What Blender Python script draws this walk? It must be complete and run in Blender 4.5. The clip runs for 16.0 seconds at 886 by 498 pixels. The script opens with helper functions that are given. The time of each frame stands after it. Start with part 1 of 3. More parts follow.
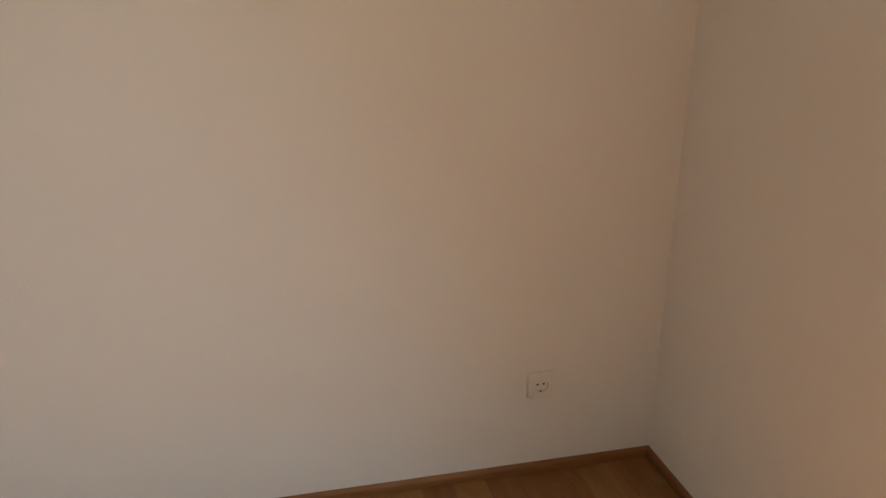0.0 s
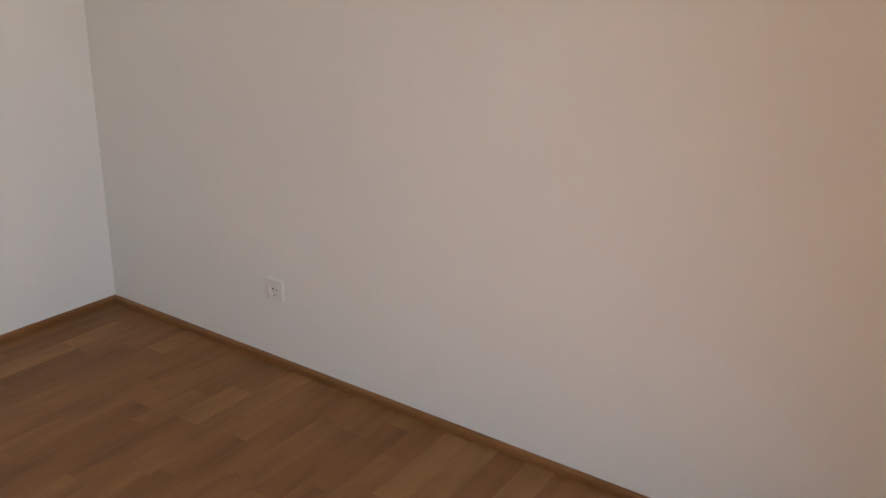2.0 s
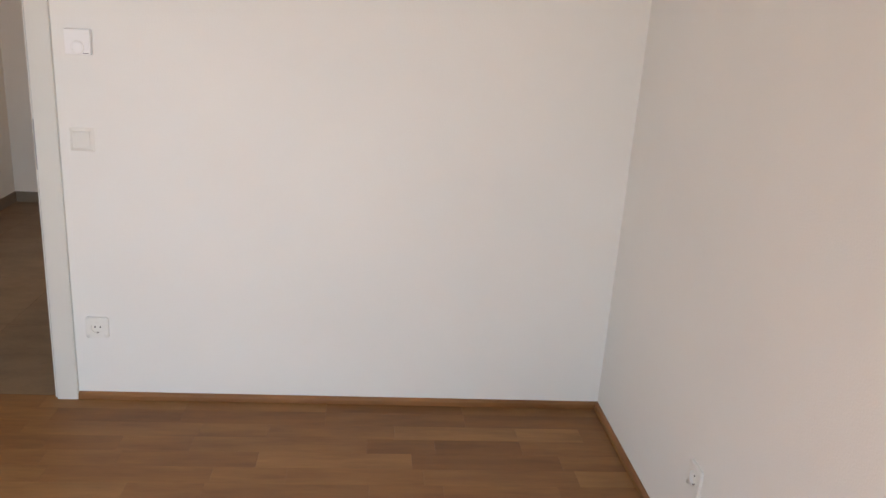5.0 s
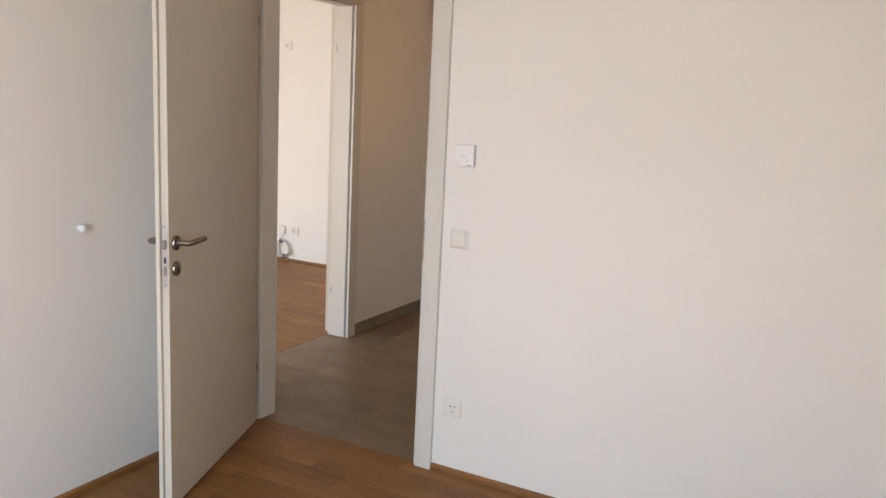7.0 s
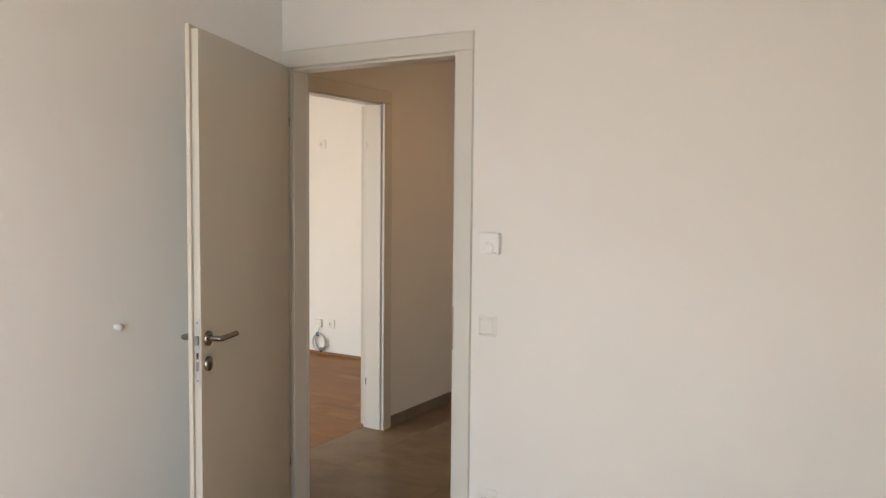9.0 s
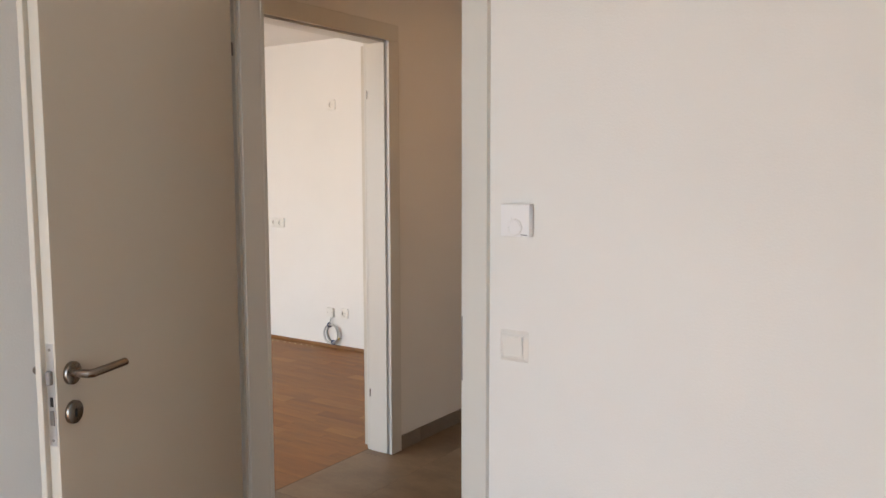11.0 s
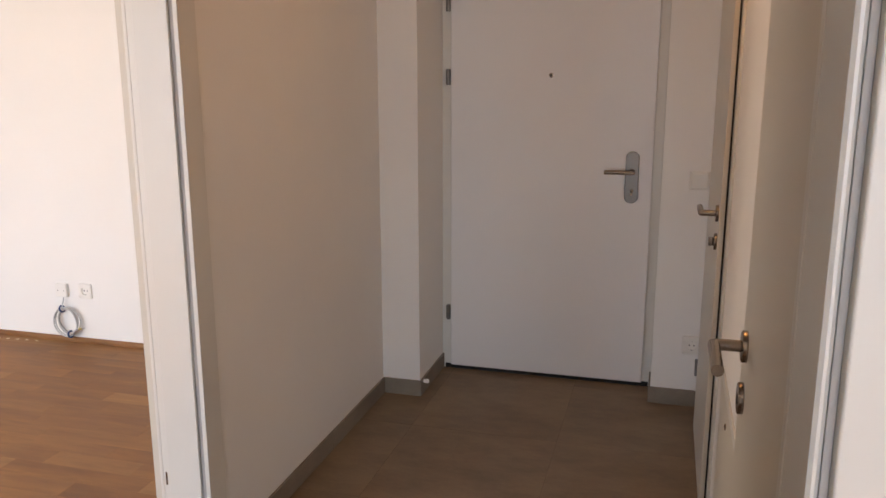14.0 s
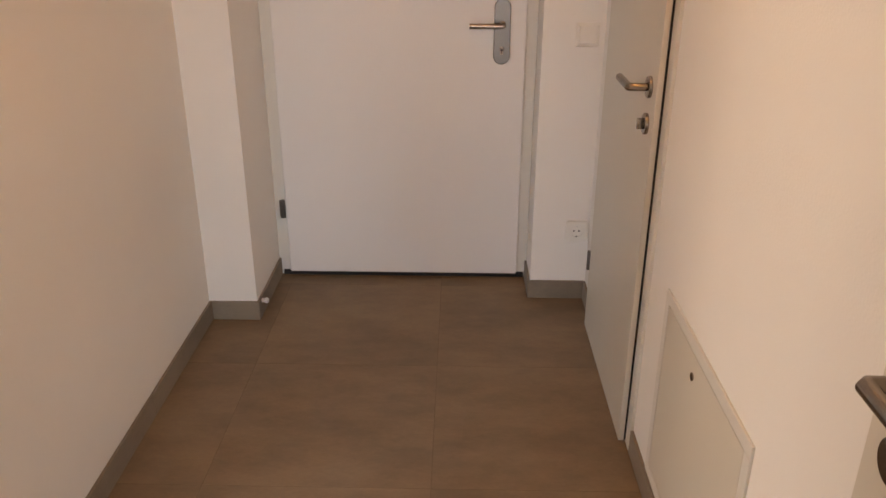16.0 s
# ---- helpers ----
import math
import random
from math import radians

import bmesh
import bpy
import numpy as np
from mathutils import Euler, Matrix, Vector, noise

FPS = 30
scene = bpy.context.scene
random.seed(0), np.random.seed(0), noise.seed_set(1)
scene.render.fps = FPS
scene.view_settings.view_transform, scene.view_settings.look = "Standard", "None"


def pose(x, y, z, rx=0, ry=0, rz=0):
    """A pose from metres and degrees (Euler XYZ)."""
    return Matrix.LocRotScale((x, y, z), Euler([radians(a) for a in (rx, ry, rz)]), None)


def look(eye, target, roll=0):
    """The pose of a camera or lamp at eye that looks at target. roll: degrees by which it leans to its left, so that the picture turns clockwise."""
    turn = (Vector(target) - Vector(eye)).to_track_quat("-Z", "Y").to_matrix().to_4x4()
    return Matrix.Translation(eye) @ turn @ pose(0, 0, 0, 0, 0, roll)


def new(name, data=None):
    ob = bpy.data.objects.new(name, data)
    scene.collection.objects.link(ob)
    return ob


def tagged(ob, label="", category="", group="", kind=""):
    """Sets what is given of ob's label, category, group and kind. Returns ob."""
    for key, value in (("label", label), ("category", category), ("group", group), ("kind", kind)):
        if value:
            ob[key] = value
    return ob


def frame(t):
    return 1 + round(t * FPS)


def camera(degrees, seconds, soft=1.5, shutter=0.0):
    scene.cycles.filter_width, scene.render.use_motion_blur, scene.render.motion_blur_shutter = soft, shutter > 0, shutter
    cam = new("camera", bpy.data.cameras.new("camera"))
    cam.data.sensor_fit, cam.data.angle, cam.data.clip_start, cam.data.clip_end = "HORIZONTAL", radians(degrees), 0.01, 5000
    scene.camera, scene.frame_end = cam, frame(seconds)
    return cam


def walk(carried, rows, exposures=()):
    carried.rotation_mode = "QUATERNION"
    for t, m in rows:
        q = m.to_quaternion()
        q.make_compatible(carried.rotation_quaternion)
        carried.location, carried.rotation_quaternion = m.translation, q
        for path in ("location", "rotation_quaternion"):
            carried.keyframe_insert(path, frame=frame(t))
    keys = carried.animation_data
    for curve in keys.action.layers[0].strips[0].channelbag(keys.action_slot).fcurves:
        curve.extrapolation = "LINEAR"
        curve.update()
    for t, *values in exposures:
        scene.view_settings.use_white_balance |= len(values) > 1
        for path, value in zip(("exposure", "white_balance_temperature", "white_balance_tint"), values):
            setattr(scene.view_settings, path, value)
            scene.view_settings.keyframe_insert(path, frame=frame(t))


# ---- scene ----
cam = camera(58.0, 16.0)
PATH = [
    (0, (-0.893, 0.685, 1.421), (0.93, 0.234, 0.733), 0.5),
    (0.5, (-0.861, 0.469, 1.409), (0.978, 0.394, 0.627), -0.2),
    (1, (-0.87, 0.26, 1.430), (0.918, 0.604, 0.603), -0.8),
    (1.5, (-0.911, 0.169, 1.374), (0.788, 0.904, 0.618), 0.2),
    (2, (-0.904, 0.09, 1.386), (0.691, 1.092, 0.715), 2.3),
    (2.5, (-0.806, 0.008, 1.456), (0.547, 1.359, 0.870), 2.2),
    (3, (-0.684, -0.057, 1.469), (0.318, 1.581, 0.911), 2.3),
    (5.3, (0.153, 0.13, 1.512), (0.196, 2.044, 0.933), 3.6),
    (5.5, (0.217, 0.154, 1.506), (0.141, 2.079, 0.968), 3.3),
    (6, (0.308, 0.199, 1.453), (-0.124, 2.106, 1.034), 2.2),
    (6.5, (0.384, 0.199, 1.472), (-0.391, 1.997, 1.066), 2.1),
    (7, (0.46, 0.142, 1.488), (-0.467, 1.878, 1.135), 2.8),
    (7.5, (0.496, 0.093, 1.498), (-0.505, 1.81, 1.271), 2.2),
    (8, (0.509, 0.071, 1.496), (-0.51, 1.783, 1.317), 2.2),
    (8.5, (0.519, 0.073, 1.497), (-0.491, 1.792, 1.34), 1.8),
    (8.7, (0.524, 0.084, 1.493), (-0.488, 1.803, 1.354), 1.2),
    (10.8, (0.12, 1.021, 1.446), (-0.993, 2.674, 1.276), -0.3),
    (11, (0.05, 1.116, 1.429), (-1.071, 2.761, 1.233), -0.1),
    (11.5, (-0.155, 1.332, 1.441), (-1.22, 3.003, 1.166), 0.0),
    (12, (-0.37, 1.555, 1.421), (-1.389, 3.252, 1.131), 0.1),
    (12.5, (-0.584, 1.784, 1.432), (-1.558, 3.511, 1.163), 0.1),
    (13, (-0.789, 1.982, 1.425), (-1.564, 3.804, 1.146), 0.4),
    (13.5, (-0.996, 2.192, 1.411), (-1.599, 4.072, 1.091), 0.4),
    (14, (-1.187, 2.411, 1.421), (-1.714, 4.292, 0.995), -0.1),
    (14.5, (-1.309, 2.585, 1.413), (-1.703, 4.426, 0.736), -1.2),
    (15, (-1.399, 2.745, 1.418), (-1.679, 4.571, 0.653), -2.5),
    (15.5, (-1.423, 2.941, 1.405), (-1.61, 4.769, 0.615), -1.4),
    (16, (-1.483, 3.091, 1.405), (-1.519, 4.924, 0.606), 0.2),
]
EXPOSURES = [
    (0.0, 1.85, 9700, 15), (0.5, 1.83, 8800, 13), (1.0, 2.15, 7900, 13), (2.0, 2.05, 8350, 17), (3.0, 1.7, 8300, 18),
    (5.5, 2.6, 8200, 16), (7.0, 2.6, 8250, 15), (8.5, 2.42, 8700, 12), (11.0, 2.5, 8100, 14), (11.5, 2.55, 7850, 14),
    (13.3, 2.52, 7700, 17), (14.0, 2.8, 8000, 19), (14.5, 3.0, 8300, 22), (15.0, 3.02, 8900, 23), (15.5, 3.27, 9600, 24), (16.0, 3.37, 9300, 23),
]
walk(cam, [(t, look(eye, target, roll)) for t, eye, target, roll in PATH], EXPOSURES)

# ---- light ----
world = bpy.data.worlds.new("sky")
scene.world = world
world.use_nodes = True
wn = world.node_tree.nodes
sky = wn.new("ShaderNodeTexSky")
sky.sky_type = "NISHITA"
sky.sun_disc = False
sky.sun_elevation = radians(46)
sky.sun_rotation = radians(187)
world.node_tree.links.new(sky.outputs["Color"], wn["Background"].inputs["Color"])
wn["Background"].inputs["Strength"].default_value = 0.06


def window_light(name, x, y, z, w, h, watts, tint, tilt, turn=0, spread=180):
    lamp = bpy.data.lights.new(name, "AREA")
    lamp.shape, lamp.size, lamp.size_y = "RECTANGLE", w, h
    lamp.energy, lamp.color = watts, tint
    lamp.spread = radians(spread)
    ob = new(name, lamp)
    ob.matrix_world = pose(x, y, z, 90 - tilt, 0, turn)
    return ob


window_light("window_light_bedroom", -0.70, -0.58, 1.15, 1.15, 2.1, 7.2, (0.40, 0.65, 1.0), 28, 10, 145)
window_light("window_light_living", -4.85, 0.70, 1.2, 2.0, 2.2, 11.0, (0.36, 0.62, 1.0), 30, 0, 130)
# added fill from the west, through the living-room doorway onto the hall's east wall
window_light("living_west_fill", -6.75, 2.4, 1.2, 2.0, 2.0, 5.6, (0.84, 0.86, 0.92), 14, -84, 140)
# unseen warm light added under the hall ceiling, without a fixture
hall_lamp = bpy.data.lights.new("unseen_hall_light", "AREA")
hall_lamp.shape, hall_lamp.size, hall_lamp.energy, hall_lamp.color = "DISK", 0.22, 0.55, (1.0, 0.51, 0.18)
new("unseen_hall_light", hall_lamp).matrix_world = pose(-1.22, 4.50, 2.43)
sun = bpy.data.lights.new("sun", "SUN")
sun.energy, sun.angle, sun.color = 3.7, radians(0.55), (1.0, 0.91, 0.78)
new("sun", sun).matrix_world = look((-0.085, -0.689, 0.719), (0, 0, 0))


# ---- materials ----
def node_material(name, rough=0.5, metal=0.0):
    m = bpy.data.materials.new(name)
    m.use_nodes = True
    nt = m.node_tree
    bs = nt.nodes["Principled BSDF"]
    bs.inputs["Roughness"].default_value = rough
    bs.inputs["Metallic"].default_value = metal
    return m, nt, bs


def ramp(nt, stops):
    r = nt.nodes.new("ShaderNodeValToRGB")
    while len(r.color_ramp.elements) < len(stops):
        r.color_ramp.elements.new(0.5)
    for e, (p, c) in zip(r.color_ramp.elements, stops):
        e.position, e.color = p, (*c, 1)
    return r


def noise_tex(nt, coord, scale, detail=4, rough=0.55, stretch=(1, 1, 1), shift=None):
    mp = nt.nodes.new("ShaderNodeMapping")
    mp.inputs["Scale"].default_value = stretch
    nt.links.new(coord, mp.inputs["Vector"])
    if shift is not None:
        nt.links.new(shift, mp.inputs["Location"])
    n = nt.nodes.new("ShaderNodeTexNoise")
    n.inputs["Scale"].default_value = scale
    n.inputs["Detail"].default_value = detail
    n.inputs["Roughness"].default_value = rough
    nt.links.new(mp.outputs["Vector"], n.inputs["Vector"])
    return n.outputs["Fac"]


def mixed(nt, fac, a, b, mode="MIX"):
    x = nt.nodes.new("ShaderNodeMix")
    x.data_type, x.blend_type = "RGBA", mode
    for key, v in (("Factor", fac), ("A", a), ("B", b)):
        sock = next(s for s in x.inputs if s.name == key and (s.type == "RGBA" or key == "Factor"))
        if isinstance(v, (int, float)):
            sock.default_value = v
        elif isinstance(v, tuple):
            sock.default_value = (*v, 1)
        else:
            nt.links.new(v, sock)
    return next(s for s in x.outputs if s.type == "RGBA")


def bumped(nt, bs, height, strength, distance):
    b = nt.nodes.new("ShaderNodeBump")
    b.inputs["Strength"].default_value = strength
    b.inputs["Distance"].default_value = distance
    nt.links.new(height, b.inputs["Height"])
    nt.links.new(b.outputs["Normal"], bs.inputs["Normal"])


def paint(name, colour, rough, grain=260.0, relief=0.0006, dirt=0.05, strength=0.5):
    """Rolled or sprayed paint: fine relief and a faint large mottling."""
    m, nt, bs = node_material(name, rough)
    co = nt.nodes.new("ShaderNodeTexCoord").outputs["Object"]
    big = noise_tex(nt, co, 1.3, 3)
    fine = noise_tex(nt, co, grain, 3)
    dark = tuple(c * (1 - dirt) for c in colour)
    r = ramp(nt, [(0.35, dark), (0.65, colour)])
    nt.links.new(big, r.inputs["Fac"])
    nt.links.new(r.outputs["Color"], bs.inputs["Base Color"])
    bumped(nt, bs, fine, strength, relief)
    return m


def oak(name, light, mid, dark, per_island=False, rough=0.42):
    """Varnished oak: streaked grain along x, each piece of its own tone."""
    m, nt, bs = node_material(name, rough)
    co = nt.nodes.new("ShaderNodeTexCoord").outputs["Object"]
    if per_island:
        rnd = nt.nodes.new("ShaderNodeNewGeometry").outputs["Random Per Island"]
    else:
        rnd = nt.nodes.new("ShaderNodeObjectInfo").outputs["Random"]
    sc = nt.nodes.new("ShaderNodeMath")
    sc.operation = "MULTIPLY"
    sc.inputs[1].default_value = 37.0
    nt.links.new(rnd, sc.inputs[0])
    broad = noise_tex(nt, co, 7.0, 5, 0.6, (0.40, 2.0, 1), sc.outputs[0])
    fine = noise_tex(nt, co, 60.0, 4, 0.6, (0.12, 3.0, 1), sc.outputs[0])
    tone = ramp(nt, [(0.0, dark), (0.45, mid), (0.8, mid), (1.0, light)])
    nt.links.new(rnd, tone.inputs["Fac"])
    g1 = ramp(nt, [(0.3, (0.74, 0.70, 0.66)), (0.52, (1.0, 1.0, 1.0)), (0.66, (1.14, 1.15, 1.15)), (0.76, (1.42, 1.46, 1.48))])
    nt.links.new(broad, g1.inputs["Fac"])
    g2 = ramp(nt, [(0.35, (0.95, 0.94, 0.93)), (0.6, (1.02, 1.02, 1.02))])
    nt.links.new(fine, g2.inputs["Fac"])
    c = mixed(nt, 1.0, tone.outputs["Color"], g1.outputs["Color"], "MULTIPLY")
    c = mixed(nt, 1.0, c, g2.outputs["Color"], "MULTIPLY")
    nt.links.new(c, bs.inputs["Base Color"])
    rr = nt.nodes.new("ShaderNodeMapRange")
    rr.inputs["To Min"].default_value, rr.inputs["To Max"].default_value = rough - 0.07, rough + 0.1
    nt.links.new(broad, rr.inputs["Value"])
    nt.links.new(rr.outputs["Result"], bs.inputs["Roughness"])
    bs.inputs["Specular IOR Level"].default_value = 0.4
    bumped(nt, bs, fine, 0.25, 0.0004)
    return m


def stone(name, a, b, rough=0.5):
    """Matt porcelain stoneware: cloudy, with streaks along x."""
    m, nt, bs = node_material(name, rough)
    co = nt.nodes.new("ShaderNodeTexCoord").outputs["Object"]
    rnd = nt.nodes.new("ShaderNodeObjectInfo").outputs["Random"]
    sc = nt.nodes.new("ShaderNodeMath")
    sc.operation = "MULTIPLY"
    sc.inputs[1].default_value = 23.0
    nt.links.new(rnd, sc.inputs[0])
    cloud = noise_tex(nt, co, 4.5, 7, 0.66, (0.7, 1.3, 1), sc.outputs[0])
    grain = noise_tex(nt, co, 140.0, 4, 0.6, (0.5, 1, 1), sc.outputs[0])
    r = ramp(nt, [(0.36, a), (0.64, b)])
    nt.links.new(cloud, r.inputs["Fac"])
    g = ramp(nt, [(0.3, (0.94, 0.94, 0.935)), (0.7, (1.03, 1.03, 1.03))])
    nt.links.new(grain, g.inputs["Fac"])
    c = mixed(nt, 1.0, r.outputs["Color"], g.outputs["Color"], "MULTIPLY")
    nt.links.new(c, bs.inputs["Base Color"])
    bumped(nt, bs, grain, 0.3, 0.0004)
    return m


def metal(name, colour, rough):
    """Brushed steel."""
    m, nt, bs = node_material(name, rough, 1.0)
    co = nt.nodes.new("ShaderNodeTexCoord").outputs["Object"]
    f = noise_tex(nt, co, 400.0, 3, 0.5, (0.15, 1, 3))
    r = ramp(nt, [(0.3, tuple(c * 0.85 for c in colour)), (0.7, colour)])
    nt.links.new(f, r.inputs["Fac"])
    nt.links.new(r.outputs["Color"], bs.inputs["Base Color"])
    bumped(nt, bs, f, 0.1, 0.0001)
    return m


WALL = paint("wall_paint", (0.83, 0.82, 0.785), 0.9, 180.0, 0.0012, 0.035)
CEIL = paint("ceiling_paint", (0.84, 0.83, 0.81), 0.92, 160.0, 0.0012, 0.03)
LACQUER = paint("white_lacquer", (0.70, 0.69, 0.64), 0.38, 90.0, 0.0002, 0.03, 0.3)
LEAFPAINT = paint("door_lacquer", (0.635, 0.603, 0.525), 0.42, 120.0, 0.0003, 0.03, 0.35)
DOORWHITE = paint("entrance_door_lacquer", (0.79, 0.785, 0.775), 0.34, 120.0, 0.0003, 0.03, 0.35)
PLASTIC = paint("white_plastic", (0.81, 0.795, 0.745), 0.32, 500.0, 0.00005, 0.015, 0.2)
BRIGHT = paint("bright_white_plastic", (0.86, 0.86, 0.86), 0.4, 500.0, 0.00005, 0.01, 0.2)
DARK = paint("dark_gap", (0.02, 0.018, 0.016), 0.8, 300.0, 0.0002, 0.2)
GREYPRINT = paint("grey_print", (0.12, 0.12, 0.13), 0.6, 300.0, 0.00002, 0.1)
SEAL = paint("grey_seal", (0.26, 0.25, 0.24), 0.7, 300.0, 0.0002, 0.1)
STEEL = metal("brushed_steel", (0.32, 0.278, 0.242), 0.24)
LOCKPLATE = metal("bright_zinc", (0.66, 0.66, 0.66), 0.30)
PALESEAL = paint("pale_grey_seal", (0.42, 0.41, 0.39), 0.7, 300.0, 0.0002, 0.1)
ZINC = metal("zinc_plate", (0.30, 0.295, 0.29), 0.36)
PLATE = metal("dull_steel_plate", (0.19, 0.178, 0.165), 0.34)
OAK = oak("oak_strip", (0.325, 0.160, 0.058), (0.262, 0.119, 0.041), (0.218, 0.094, 0.031), False, 0.52)
OAK_FAR = oak("oak_strip_far", (0.325, 0.160, 0.058), (0.262, 0.119, 0.041), (0.218, 0.094, 0.031), True, 0.52)
OAK_TRIM = oak("oak_trim", (0.29, 0.127, 0.046), (0.262, 0.113, 0.040), (0.236, 0.098, 0.034), False, 0.4)
TILE = stone("stoneware", (0.178, 0.122, 0.075), (0.258, 0.182, 0.113), 0.5)
TILE_TRIM = stone("stoneware_skirting", (0.20, 0.165, 0.13), (0.27, 0.225, 0.175), 0.5)
GROUT = paint("grout", (0.170, 0.118, 0.074), 0.95, 300.0, 0.0006, 0.15)
SCREED = paint("screed", (0.10, 0.07, 0.045), 0.95, 90.0, 0.001, 0.2)
GROUND = paint("paving", (0.42, 0.39, 0.34), 0.9, 40.0, 0.002, 0.2)
CABLE = paint("grey_cable", (0.50, 0.50, 0.49), 0.45, 300.0, 0.0001, 0.05)
TIE = paint("blue_tie", (0.03, 0.06, 0.16), 0.5, 300.0, 0.0001, 0.05)
SUNDASH = paint("pale_sun_dash", (0.78, 0.68, 0.46), 0.6, 300.0, 0.0001, 0.05)
YELLOW = paint("yellow_sleeve", (0.62, 0.50, 0.12), 0.5, 300.0, 0.0001, 0.05)


# ---- mesh helpers ----
def box(bm, x0, x1, y0, y1, z0, z1, bevel=0.0, segments=1):
    got = bmesh.ops.create_cube(bm, size=1.0)
    vs = got["verts"]
    for v in vs:
        v.co = Vector((x0 + (v.co.x + 0.5) * (x1 - x0), y0 + (v.co.y + 0.5) * (y1 - y0), z0 + (v.co.z + 0.5) * (z1 - z0)))
    if bevel:
        edges = list({e for v in vs for e in v.link_edges})
        bmesh.ops.bevel(bm, geom=edges, offset=bevel, segments=segments, affect="EDGES", profile=0.5)
    return bm


def disc(bm, centre, axis, r, depth, n=28, bevel=0.0):
    """A round plate: from centre along axis over depth, with a rounded outer rim."""
    a = Vector(axis).normalized()
    u = a.orthogonal().normalized()
    w = a.cross(u)
    rings = [(r, 0.0)]
    if bevel:
        rings += [(r, depth - bevel), (r - bevel * 0.3, depth - bevel * 0.3), (r - bevel, depth)]
    else:
        rings += [(r, depth)]
    made = []
    for rad, h in rings:
        made.append([bm.verts.new(Vector(centre) + a * h + (u * math.cos(6.283185 * i / n) + w * math.sin(6.283185 * i / n)) * rad) for i in range(n)])
    for lo, hi in zip(made, made[1:]):
        for i in range(n):
            bm.faces.new((lo[i], lo[(i + 1) % n], hi[(i + 1) % n], hi[i]))
    bm.faces.new(list(reversed(made[0])))
    bm.faces.new(made[-1])
    return bm


def tube(bm, pts, r, n=14, closed=False):
    """A round bar along a line of points, mitred at its bends."""
    pts = [Vector(p) for p in pts]
    m = len(pts)
    rings, u = [], None
    for i, p in enumerate(pts):
        a = (p - pts[i - 1]).normalized() if (i or closed) else None
        b = (pts[(i + 1) % m] - p).normalized() if (i < m - 1 or closed) else None
        d = a if b is None else b if a is None else (a + b).normalized()
        base = b if a is None else a
        if u is None:
            u = base.orthogonal().normalized()
        u = (u - base * u.dot(base)).normalized()
        w = base.cross(u)
        ring = []
        for k in range(n):
            q = (u * math.cos(6.283185 * k / n) + w * math.sin(6.283185 * k / n)) * r
            if a is not None and b is not None:
                q = q - base * (q.dot(d) / max(base.dot(d), 0.3))
            ring.append(bm.verts.new(p + q))
        rings.append(ring)
    pairs = list(zip(rings, rings[1:])) + ([(rings[-1], rings[0])] if closed else [])
    for lo, hi in pairs:
        for k in range(n):
            bm.faces.new((lo[k], lo[(k + 1) % n], hi[(k + 1) % n], hi[k]))
    if not closed:
        bm.faces.new(list(reversed(rings[0])))
        bm.faces.new(rings[-1])
    return bm


def part(name, bm, material, parent=None, label="", smooth=False):
    bmesh.ops.recalc_face_normals(bm, faces=bm.faces)
    me = bpy.data.meshes.new(name)
    bm.to_mesh(me)
    bm.free()
    me.materials.append(material)
    if smooth:
        for p in me.polygons:
            p.use_smooth = True
        me.set_sharp_from_angle(angle=radians(38))
    ob = new(name, me)
    ob.parent = parent
    return tagged(ob, label)


def boxes(name, material, rows, parent=None, bevel=0.0, label=""):
    bm = bmesh.new()
    for r in rows:
        box(bm, *r, bevel)
    return part(name, bm, material, parent, label)


def thing(name, m, label, category, group="", kind=""):
    ob = new(name)
    ob.empty_display_size = 0.05
    ob.matrix_world = m
    return tagged(ob, label, category, group, kind)


# ---- plan ----
XE, YN, YS, XW = 0.978, 2.889, -0.429, -2.000   # bedroom walls
WT = 0.083                                       # partition to the hall
XH0, XH1 = -2.380, -0.993                        # hall walls
XL = -2.516                                      # living side of the hall wall
YV = 0.9                                         # window wall of the living room
YL = 5.880                                       # far wall of the living room
H = 2.45
DX0, DX1, DH = -1.941, -1.085, 2.050             # bedroom door, clear
LY0, LY1, LH = 3.380, 4.205, 2.050               # living-room door, clear
NY0, NY1 = 3.075, 3.790                          # near hall door
FY0, FY1 = 4.972, 5.625                          # far hall door
PL, PR = -2.206, -1.203                          # inner faces of the entrance piers
YP, YQ, YE = 5.656, 5.861, 6.026                 # pier fronts and entrance door


def wall(name, rows, label):
    return tagged(boxes(name, WALL, rows), label, "wall", kind="structure")


wall("wall_east", [(XE, XE + 0.3, YS, YN + WT, -0.1, H)], "white painted bedroom wall with sockets near the floor")
wall("wall_north", [(XL, DX0 - 0.02, YN, YN + WT, -0.1, H), (DX1 + 0.02, XE, YN, YN + WT, -0.1, H), (DX0 - 0.02, DX1 + 0.02, YN, YN + WT, DH + 0.02, H)],
     "white painted partition wall with the bedroom doorway")
wall("wall_west", [(XL, XW, YS - 0.3, YN, -0.1, H)], "white painted bedroom wall behind the open door")
wall("wall_south", [(XW, -1.30, YS - 0.3, YS, -0.1, H), (-0.10, XE + 0.3, YS - 0.3, YS, -0.1, H), (-1.30, -0.10, YS - 0.3, YS, 2.24, H)],
     "white painted outer wall with a tall window opening")
wall("wall_living_south", [(-6.9, -5.9, YV - 0.3, YV, -0.1, H), (-3.8, XL, YV - 0.3, YV, -0.1, H), (-5.9, -3.8, YV - 0.3, YV, 2.32, H)],
     "white painted living-room outer wall with a wide window opening")
